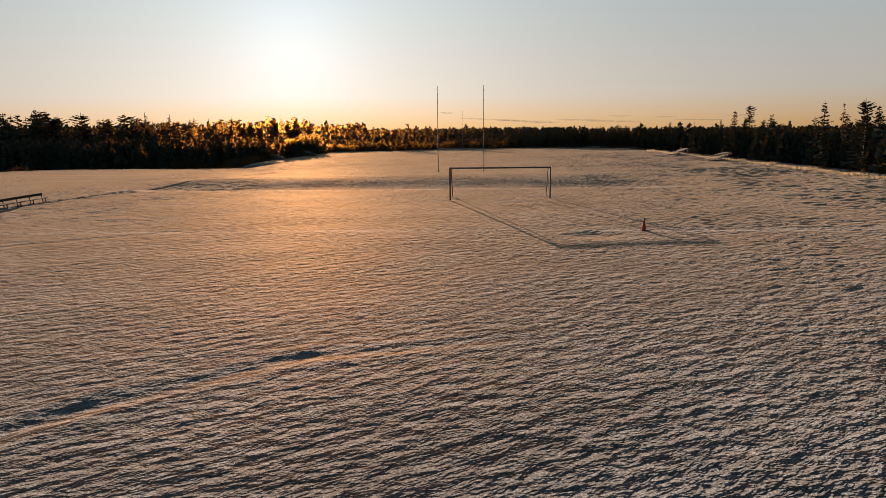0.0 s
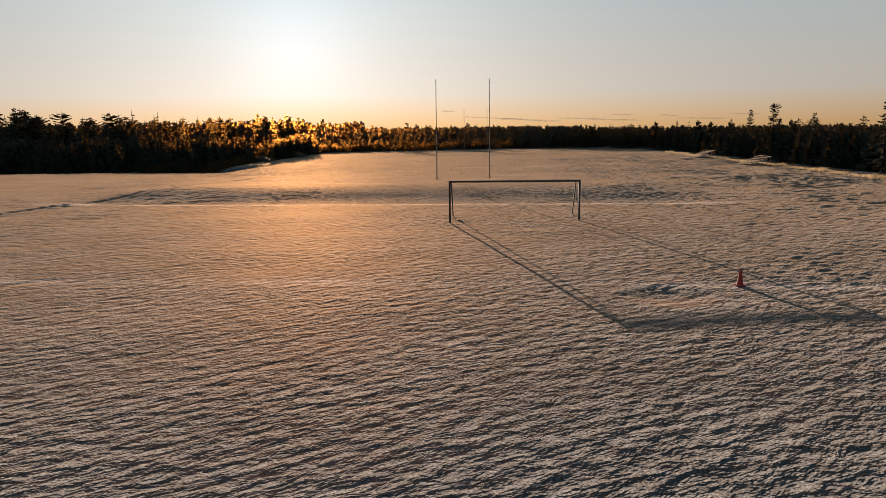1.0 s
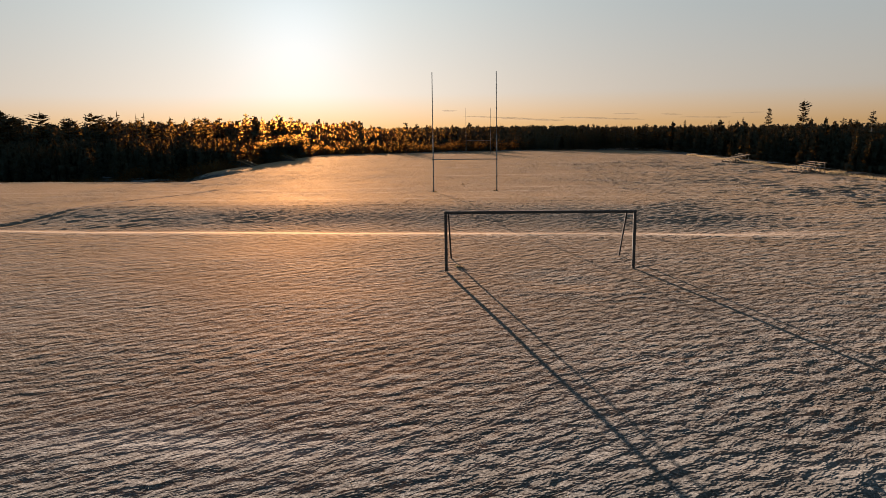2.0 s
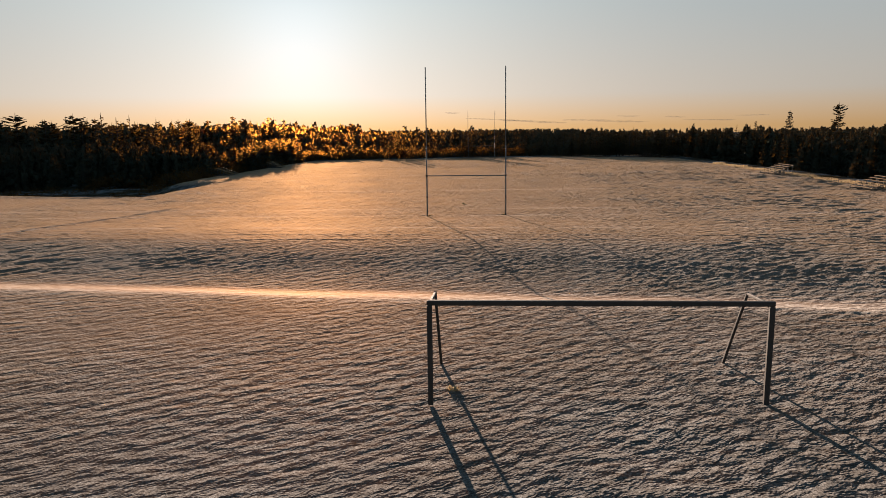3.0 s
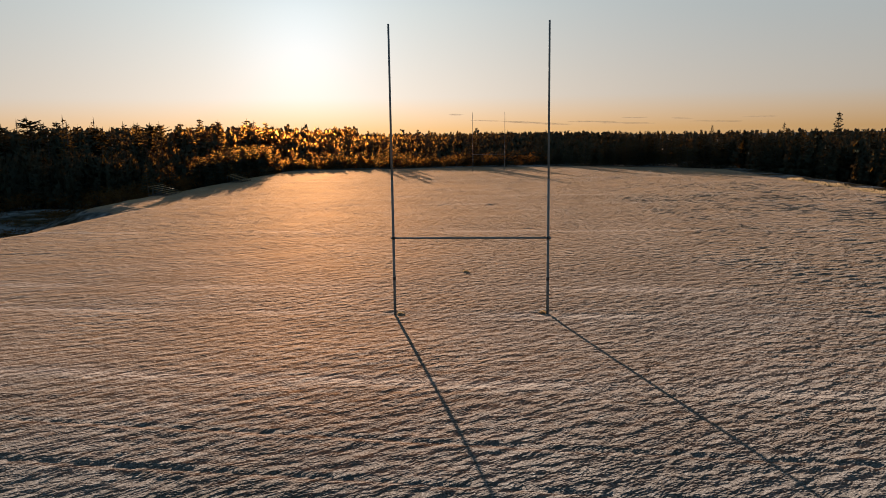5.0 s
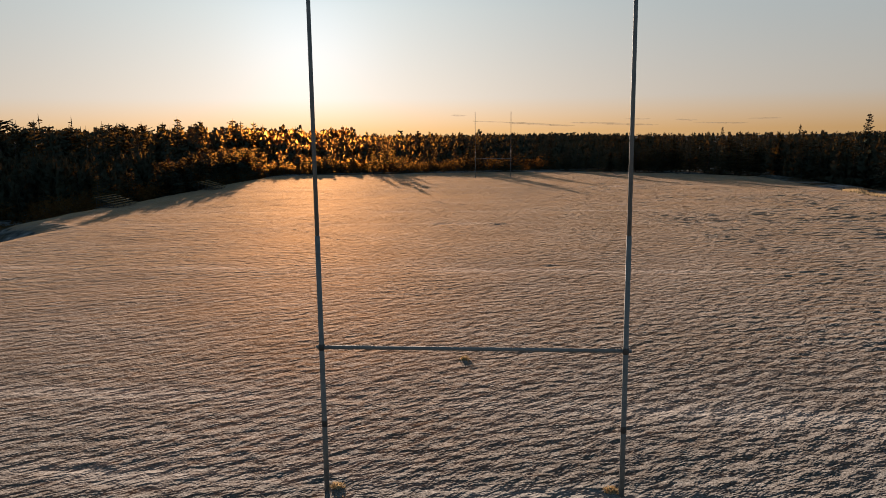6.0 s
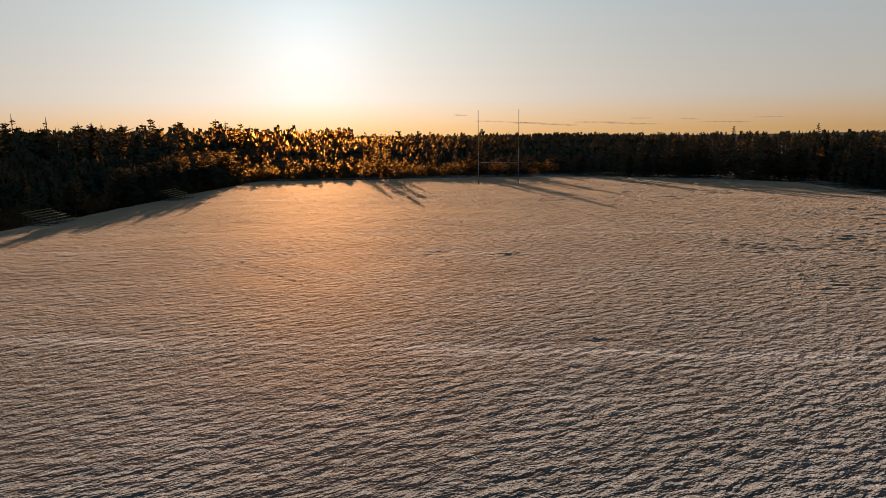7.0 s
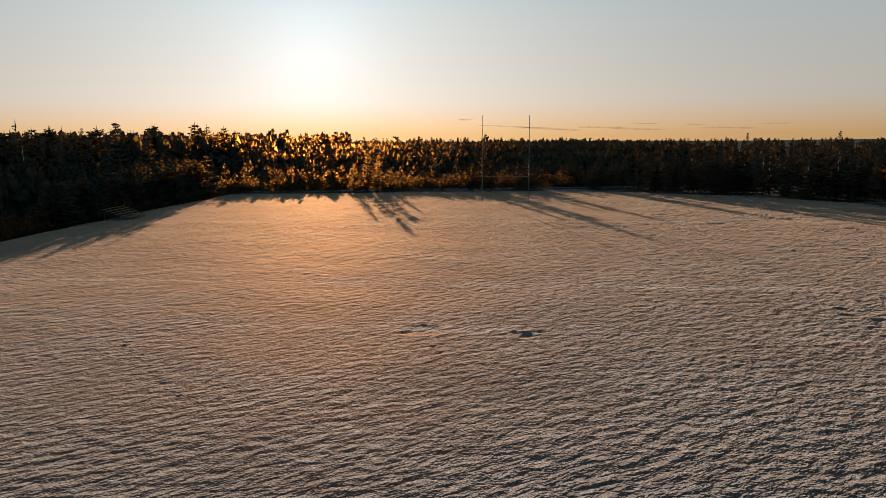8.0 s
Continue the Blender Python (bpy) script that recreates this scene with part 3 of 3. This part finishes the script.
# ---- trees ----
def spruce_arrays(rng, height, radius, levels, per, sparse=0.0, club=0.0, twigs=5):
    """Whorls of drooping boughs, each with hanging side twigs; club thickens the tip."""
    v, f = [], []
    for k in range(levels):
        u = (k + 0.4) / levels
        z = height * (0.10 + 0.90 * u)
        r = radius * ((1 - u) ** 0.75 * 0.93 + 0.07) * rng.uniform(0.75, 1.2) * (1 - 0.25 * (u < 0.12))
        r += club * radius * math.exp(-((u - 0.86) / 0.07) ** 2)
        n = max(4, int(per * (0.65 + 0.5 * (1 - u))))
        start = rng.uniform(0, 6.28)
        for j in range(n):
            if rng.random() < sparse:
                continue
            a = start + 6.283 * j / n + rng.uniform(-0.35, 0.35)
            length = r * rng.uniform(0.65, 1.15)
            droop = rng.uniform(0.10, 0.42) * (1 - u) - 0.30 * u
            ca, sa = math.cos(a), math.sin(a)
            z0 = z + rng.uniform(-0.5, 0.5) * height / levels
            wide = 0.18 * length + 0.019 * height
            for s in range(twigs):
                q0, q1 = s / twigs, (s + 1.35) / twigs
                d0, d1 = length * q0, length * min(q1, 1.05)
                h0, h1 = z0 - droop * d0 + 0.10 * d0 * q0, z0 - droop * d1 + 0.10 * d1 * q1
                w = wide * (1.15 - 0.8 * q0) * rng.uniform(0.7, 1.3)
                side = w if (s + j) % 2 else -w
                hang = rng.uniform(0.05, 0.30) * (0.5 + length * 0.3)
                i = len(v)
                v += [(d0 * ca, d0 * sa, h0), (d1 * ca, d1 * sa, h1), (d1 * ca - side * sa, d1 * sa + side * ca, h1 - hang * 0.5),
                      (d0 * ca - side * 0.6 * sa, d0 * sa + side * 0.6 * ca, h0 - hang), (d1 * ca + side * 0.7 * sa, d1 * sa - side * 0.7 * ca, h1 - hang)]
                f += [(i, i + 1, i + 2, i + 3), (i, i + 4, i + 1)]
    i = len(v)
    w = 0.006 * height
    v += [(w, 0, height * 0.93), (-w, w, height * 0.93), (0, -w, height * 0.93), (0, 0, height * 1.03)]
    f += [(i, i + 1, i + 3), (i + 1, i + 2, i + 3), (i + 2, i, i + 3)]
    return v, f


def tree_kind(name, category, label, group, crown_arrays, height, trunk_r, leaf):
    t = thing(name, label, category, group)
    bm = tube(bmesh.new(), [(0, 0, -0.4), (0.02, 0.01, height * 0.35), (0, 0, height * 0.97)], [trunk_r, trunk_r * 0.7, 0.02], 7)
    part("trunk", bm, BARK, t, "grey-brown trunk")
    raw_part("crown", *crown_arrays, leaf, t)
    return t


def shrub_arrays(rng, height, radius, leaves):
    """Leaves in clumps at the ends of spreading twigs."""
    v, f = [], []
    clumps = []
    for _ in range(16):
        a, q = rng.uniform(0, 6.283), rng.random() ** 0.6
        clumps.append((radius * q * math.cos(a), radius * q * math.sin(a), height * (0.25 + 0.7 * rng.random() * (1 - 0.45 * q * q)), rng.uniform(0.25, 0.5) * radius))
    for k in range(leaves):
        cx, cy, cz, cr = clumps[k % len(clumps)]
        p = Vector((rng.gauss(0, 1), rng.gauss(0, 1), rng.gauss(0, 0.8))) * cr * 0.55 + Vector((cx, cy, max(cz, 0.1)))
        p.z = max(p.z, 0.05)
        a = Vector((rng.gauss(0, 1), rng.gauss(0, 1), rng.gauss(0, 1))).normalized()
        b = a.cross(Vector((rng.gauss(0, 1), rng.gauss(0, 1), rng.gauss(0, 1)))).normalized()
        s = rng.uniform(0.05, 0.12) * (0.6 + 0.25 * height)
        i = len(v)
        v += [tuple(p - a * s), tuple(p + b * s * 0.6), tuple(p + a * s), tuple(p - b * s * 0.6)]
        f.append((i, i + 1, i + 2, i + 3))
    return v, f


def shrub_kind(rng, height, radius, leaves, label):
    t = thing("shrub", label, "shrub", "shrubs along the field")
    for _ in range(7):
        a, q = rng.uniform(0, 6.283), rng.uniform(0.3, 0.85) * radius
        tip = (q * math.cos(a), q * math.sin(a), height * rng.uniform(0.6, 0.95))
        mid = (tip[0] * 0.35, tip[1] * 0.35, tip[2] * 0.55)
        part("stem", tube(bmesh.new(), [(0, 0, -0.1), mid, tip], [0.035, 0.025, 0.006], 5), BARK, t)
    raw_part("crown", *shrub_arrays(rng, height, radius, leaves), DRY_LEAVES, t)
    return t


rng = random.Random(11)
spruces = []
for h, r, lv, per, club, sp in ((9.0, 1.9, 20, 8, 0.0, 0.08), (8.0, 1.5, 18, 7, 0.0, 0.15), (10.0, 2.1, 22, 8, 0.35, 0.15), (7.0, 1.7, 16, 7, 0.0, 0.05), (9.0, 1.3, 20, 6, 0.25, 0.25), (8.5, 2.3, 18, 8, 0.15, 0.2)):
    spruces.append((tree_kind("spruce_tree", "spruce", "dark green spruce at the edge of the woods", "spruces round the field", spruce_arrays(rng, h, r, lv, per, sp, club, 4), h, 0.13, NEEDLES), h))
larches = []
for h, r, sp in ((9.0, 1.2, 0.45), (8.0, 1.4, 0.5)):
    larches.append((tree_kind("larch_tree", "larch", "thin half-bare larch rising above the spruces", "larches round the field", spruce_arrays(rng, h, r, 18, 6, sp, 0.0, 4), h, 0.10, LARCH), h))
shrubs = [(shrub_kind(rng, h, r, n, "brown leafless-looking shrub with dry leaves"), h) for h, r, n in ((2.2, 1.5, 520), (3.2, 1.9, 700), (1.4, 1.2, 360), (2.6, 2.2, 640))]
used = set()


def plant(kinds, pick, x, y, height, squeeze=1.0):
    """Set a tree with its foot on the ground and the given height."""
    ob, h = kinds[pick % len(kinds)]
    s = height / h
    m = Matrix.Translation((x, y, foot_z(x, y) - 0.05)) @ Matrix.Rotation(rng.uniform(0, 6.283), 4, "Z")
    if ob not in used:
        used.add(ob)
        made = ob
        ob.matrix_basis = m
    else:
        made = copy_thing(ob, m)
    made.scale = (s * squeeze, s * squeeze, s)
    return made


# single trees whose tops stand out against the sky: x, y, top above the field
for k, (x, y, top) in enumerate(((64.8, 84.9, 9.9), (88.8, 166.0, 10.0), (124.8, 396, 7.6), (126, 296.5, 8.2), (-144, 139, 13.0), (-119, 157, 10.2), (-124.5, 215, 10.5))):
    z = foot_z(x, y)
    plant(spruces, (2, 0, 0, 1, 0, 4, 1)[k], x, y, top - z)

# woods along the right of the field
for k in range(115):
    y = rng.uniform(-24, 150)
    x = 42 + 3.5 * rng.random() + rng.random() ** 1.4 * 34 - 5 * float(step(70, 110, np.array(y)))
    top = rng.uniform(4.0, 5.4) + 2.6 * float(step(62, 5, np.array(y)))
    if k % 9 == 4:
        plant(larches, k, x, y, top - foot_z(x, y) + 1.0, 0.9)
    else:
        plant(spruces, k, x, y, top - foot_z(x, y), rng.uniform(1.0, 1.45))
# woods on the left, beyond the clearing
for k in range(85):
    x = rng.uniform(-190, -58)
    y = 118 + rng.random() * 55 - 0.10 * (x + 58)
    top = rng.uniform(6.5, 10.0) + 3.0 * float(step(-85, -140, np.array(x)))
    plant(larches if k % 8 == 3 else spruces, k, x, y, top - foot_z(x, y), rng.uniform(1.1, 1.6))
# young spruces between the clearing and the woods
for k in range(75):
    x = -45 - rng.random() ** 1.3 * 75
    y = rng.uniform(66, 122)
    plant(spruces, k + 2, x, y, rng.uniform(4.4, 7.0), rng.uniform(1.0, 1.4))
# low growth beyond the far end, taller towards the right
for k in range(40):
    x = rng.uniform(10, 44)
    y = 116.5 - 0.0165 * min(x, 36) ** 2 + rng.uniform(0, 16)
    plant(spruces, k, x, y, rng.uniform(3.2, 5.5), rng.uniform(1.2, 1.8))
for x, y, h in ((-22.4, 117, 4.3), (-20.6, 118, 5.6), (-19.0, 117.5, 4.6), (-17.0, 117, 3.6), (-9.5, 117, 2.4), (-5.0, 116.8, 4.4), (-3.6, 118, 6.0), (-2.4, 117, 4.6), (1.6, 116.5, 3.6), (3.0, 117, 4.8)):
    plant(spruces, int(h * 7), x, y, h, 1.5)
for k in range(20):
    x = 21 + k
    plant(spruces, k, x + rng.uniform(-0.8, 0.8), 117.5 - 0.0165 * min(x, 37) ** 2 + rng.uniform(0, 5), rng.uniform(4.2, 6.0), rng.uniform(1.4, 2.0))
# taller growth close along the left edge
for k in range(22):
    plant(spruces, k + 1, -43.4 - rng.random() * 2.2, 78 + k * 1.55 + rng.uniform(-0.6, 0.6), rng.uniform(4.0, 5.2), rng.uniform(1.6, 2.1))
for k in range(34):
    y = 63 + k * 1.6
    x = -43.6 - rng.random() * 4.5
    h = rng.uniform(3.3, 4.8) + 2.0 * float(step(80, 100, np.array(y)))
    plant(spruces if k % 3 else larches, k, x, y + rng.uniform(-0.7, 0.7), h, rng.uniform(1.3, 1.9))
# shrubs along the far edge and the left edge
for k in range(30):
    x = -46 + k * 1.75 + rng.uniform(-0.8, 0.8)
    low = float(step(-40, -34, np.array(x)) * step(-20, -26, np.array(x)))
    plant(shrubs, k, x, 118 - 0.0165 * min(max(x, 0), 36) ** 2 + rng.uniform(-1, 3), rng.uniform(1.3, 2.8) * (1 - 0.5 * low), 1.1)
for k in range(56):
    y = 61 + k * 1.0
    plant(shrubs, k + 1, -44.0 - rng.random() * 9, y + rng.uniform(-1, 1), rng.uniform(1.4, 3.6), 1.15)


# ---- thin clouds low over the horizon ----
def cloud_matter():
    m, n, l, p = material("thin_cloud")
    l.new(ramp(n, l, noise_node(n, l, 0.05, 4.0), (0.3, (0.55, 0.50, 0.50)), (0.7, (0.72, 0.66, 0.64))), p.inputs["Base Color"])
    p.inputs["Roughness"].default_value, p.inputs["Specular IOR Level"].default_value = 1.0, 0.0
    clear, mx = n.new("ShaderNodeBsdfTransparent"), n.new("ShaderNodeMixShader")
    l.new(ramp(n, l, noise_node(n, l, 0.035, 5.0, 0.6, stretch=(0.5, 1, 2)), (0.35, (0.86,)), (0.65, (0.98,))), mx.inputs["Fac"])
    l.new(p.outputs["BSDF"], mx.inputs[1])
    l.new(clear.outputs["BSDF"], mx.inputs[2])
    l.new(mx.outputs["Shader"], n["Material Output"].inputs["Surface"])
    return m


CLOUD = cloud_matter()


def thin_cloud(x, z, length, thick, tilt, seed):
    r = random.Random(seed)
    bm = bmesh.new()
    puffs = max(3, int(length / 14))
    for k in range(puffs):
        q = (k + 0.5) / puffs - 0.5
        h = thick * (1 - 1.6 * q * q) * r.uniform(0.5, 1.0)
        m = Matrix.Translation((q * length, r.uniform(-8, 8), q * length * tilt + r.uniform(-0.3, 0.3) * thick)) @ Matrix.Diagonal((length / puffs * r.uniform(0.9, 1.6), 14, h, 1))
        bmesh.ops.create_icosphere(bm, subdivisions=2, radius=1.0, matrix=m)
    for v in bm.verts:
        v.co += Vector((noise.noise(v.co * 0.06), 0, 0.25 * noise.noise(v.co * 0.09))) * 5
    me = bpy.data.meshes.new("cloud")
    bm.to_mesh(me)
    bm.free()
    me.materials.append(CLOUD)
    ob = tagged(new("cloud", me), "thin grey-pink cloud wisp low over the horizon", "cloud", "cloud wisps", "structure")
    ob.matrix_basis = pose(x, 2500, z)


for x, z, length, thick, tilt, seed in ((-138, 60, 42, 4.5, -0.05, 1), (10, 36, 190, 2.2, -0.05, 2), (150, 27, 210, 4.0, -0.06, 3), (330, 30, 150, 3.0, -0.02, 4), (455, 24, 170, 3.4, -0.03, 5),
                                        (480, 42, 70, 2.2, -0.02, 6), (640, 38, 60, 2.8, -0.04, 7), (760, 26, 160, 2.4, -0.02, 8), (900, 40, 90, 2.0, 0.0, 9)):
    thin_cloud(x, z, length, thick, tilt, seed)


# ---- far woods and verge ----
def joined(name, variants, places, mat, label, category):
    """Many far plants as one mesh. places: (variant, x, y, z, turn, scale sideways, scale up)."""
    vs, fs, base = [], [], 0
    arrays = [(np.array(v, dtype=float), f) for v, f in variants]
    for which, x, y, z, turn, s, h in places:
        v, f = arrays[which]
        c, d = math.cos(turn), math.sin(turn)
        q = np.stack([(v[:, 0] * c - v[:, 1] * d) * s + x, (v[:, 0] * d + v[:, 1] * c) * s + y, v[:, 2] * h + z], 1)
        vs.append(q)
        fs += [tuple(i + base for i in face) for face in f]
        base += len(v)
    me = bpy.data.meshes.new(name)
    me.from_pydata(np.concatenate(vs), [], fs)
    me.materials.append(mat)
    return tagged(new(name, me), label, category, kind="stuff")


lean_rng = random.Random(23)
far_kinds = [spruce_arrays(lean_rng, 1.0, r, 11, 4, 0.0, 0.0, 1) for r in (0.17, 0.21, 0.15, 0.25)]
near_kinds = [spruce_arrays(lean_rng, 1.0, r, 15, 6, 0.05, 0.0, 2) for r in (0.16, 0.20, 0.14, 0.23)]
places, near_places = [], []


def wood(count, x_range, y_range, top_range, keep=None, finer=False):
    for _ in range(count):
        x, y = lean_rng.uniform(*x_range), lean_rng.uniform(*y_range)
        if keep and not keep(x, y):
            continue
        z = foot_z(x, y) - 0.3
        top = lean_rng.uniform(*top_range) - 0.5 * abs(lean_rng.gauss(0, 1))
        if lean_rng.random() < 0.035:
            top += lean_rng.uniform(0.5, 2.0)
        h = max(top - z, 2.0)
        (near_places if finer else places).append((lean_rng.randrange(4), x, y, z, lean_rng.uniform(0, 6.28), max(h, 5.0) * (1.35 if finer else 1.25), h))


wood(700, (-75, 45), (180, 330), (5.0, 5.9))
wood(350, (-60, 30), (155, 190), (3.2, 4.6))
wood(300, (-50, 30), (126, 157), (1.5, 2.8))
wood(900, (-330, -60), (125, 330), (7.0, 9.5), lambda x, y: y > 130 - 0.1 * (x + 60))
wood(450, (-135, -45), (68, 125), (2.6, 4.4), finer=True)
wood(420, (40.5, 62), (-30, 120), (4.0, 5.3), lambda x, y: x > 41 + 6 * math.sin(y * 0.2) ** 2 * 0.4, finer=True)
wood(900, (44, 330), (-20, 330), (4.4, 5.2), lambda x, y: x > 50 + 0.02 * abs(y))
wood(270, (-500, 60), (330, 620), (4.8, 6.0))
wood(230, (60, 500), (330, 620), (3.6, 4.4))
joined("far_woods", far_kinds, places, NEEDLES, "dense dark spruce woods against the morning sky", "woods")
joined("edge_woods", near_kinds, near_places, NEEDLES, "thick young spruces along the edges of the field", "woods")


brush_kinds = [shrub_arrays(lean_rng, 1.0, 0.75, 110) for _ in range(3)]
brush = []
for _ in range(520):
    x, y = lean_rng.uniform(-78, 12), 120 + 48 * lean_rng.random()
    h = lean_rng.uniform(1.2, 2.4) + 0.05 * (y - 120)
    brush.append((lean_rng.randrange(3), x, y, foot_z(x, y) - 0.1, lean_rng.uniform(0, 6.28), h * 1.1, h))
for _ in range(260):
    x, y = -43.5 - 26 * lean_rng.random(), lean_rng.uniform(66, 118)
    h = lean_rng.uniform(1.2, 3.0)
    brush.append((lean_rng.randrange(3), x, y, foot_z(x, y) - 0.1, lean_rng.uniform(0, 6.28), h * 1.1, h))
for _ in range(260):
    x, y = lean_rng.uniform(-120, -43), lean_rng.uniform(27, 68)
    h = lean_rng.uniform(0.4, 1.3)
    if lean_rng.random() < 0.3 + 0.02 * (y - 27):
        brush.append((lean_rng.randrange(3), x, y, foot_z(x, y) - 0.1, lean_rng.uniform(0, 6.28), h * 1.6, h))
joined("brushwood", brush_kinds, brush, DRY_LEAVES, "tangled brown brushwood in front of the spruces", "brushwood")


def straw_verge():
    r = random.Random(8)
    v, f = [], []
    for k in range(9000):
        y = r.uniform(-26, 66)
        x = 36.9 + r.random() * 1.5
        z = foot_z(x, y)
        thick = 0.5 + 0.5 * math.sin(y * 0.9) * math.sin(y * 0.31 + 1)
        h = r.uniform(0.10, 0.30) * (0.35 + thick)
        a = r.uniform(0, 6.283)
        lx, ly = math.cos(a) * h * 0.35, math.sin(a) * h * 0.35
        i = len(v)
        v += [(x - 0.03 * math.sin(a), y + 0.03 * math.cos(a), z - 0.05), (x + 0.03 * math.sin(a), y - 0.03 * math.cos(a), z - 0.05), (x + lx, y + ly, z + h)]
        f.append((i, i + 1, i + 2))
    tagged(raw_part("verge_grass", v, f, STRAW), "pale frosted straw grass along the field edge", "grass", kind="stuff")


straw_verge()


# ---- dry grass tufts ----
def grass_tuft(x, y, height, seed):
    """A clump of long dry blades, bent outwards."""
    r = random.Random(seed)
    t = thing("grass_tuft", "dry straw-coloured grass tuft standing in the frost", "grass tuft", "dry grass tufts", (x, y, ground_z(x, y)))
    v, f = [], []
    for _ in range(150):
        a, q = r.uniform(0, 6.283), r.random() ** 0.7
        h = height * r.uniform(0.5, 1.0) * (1 - 0.4 * q)
        bx, by = 1.3 * height * q * math.cos(a), 0.8 * height * q * math.sin(a)
        lx, ly = 0.7 * h * math.cos(a), 0.7 * h * math.sin(a)
        w, c, d = 0.007, math.sin(a), math.cos(a)
        i = len(v)
        v += [(bx - w * c, by + w * d, -0.03), (bx + w * c, by - w * d, -0.03), (bx + 0.35 * lx - w * c, by + 0.35 * ly + w * d, 0.65 * h),
              (bx + 0.35 * lx + w * c, by + 0.35 * ly - w * d, 0.65 * h), (bx + lx, by + ly, h)]
        f += [(i, i + 1, i + 3, i + 2), (i + 2, i + 3, i + 4)]
    raw_part("blades", v, f, STRAW, t)


for x, y, height, seed in ((-0.5, 8.0, 0.13, 1), (-2.60, 0.12, 0.12, 2), (2.66, 0.12, 0.12, 3), (0.9, -34.4, 0.13, 4)):
    grass_tuft(x, y, height, seed)
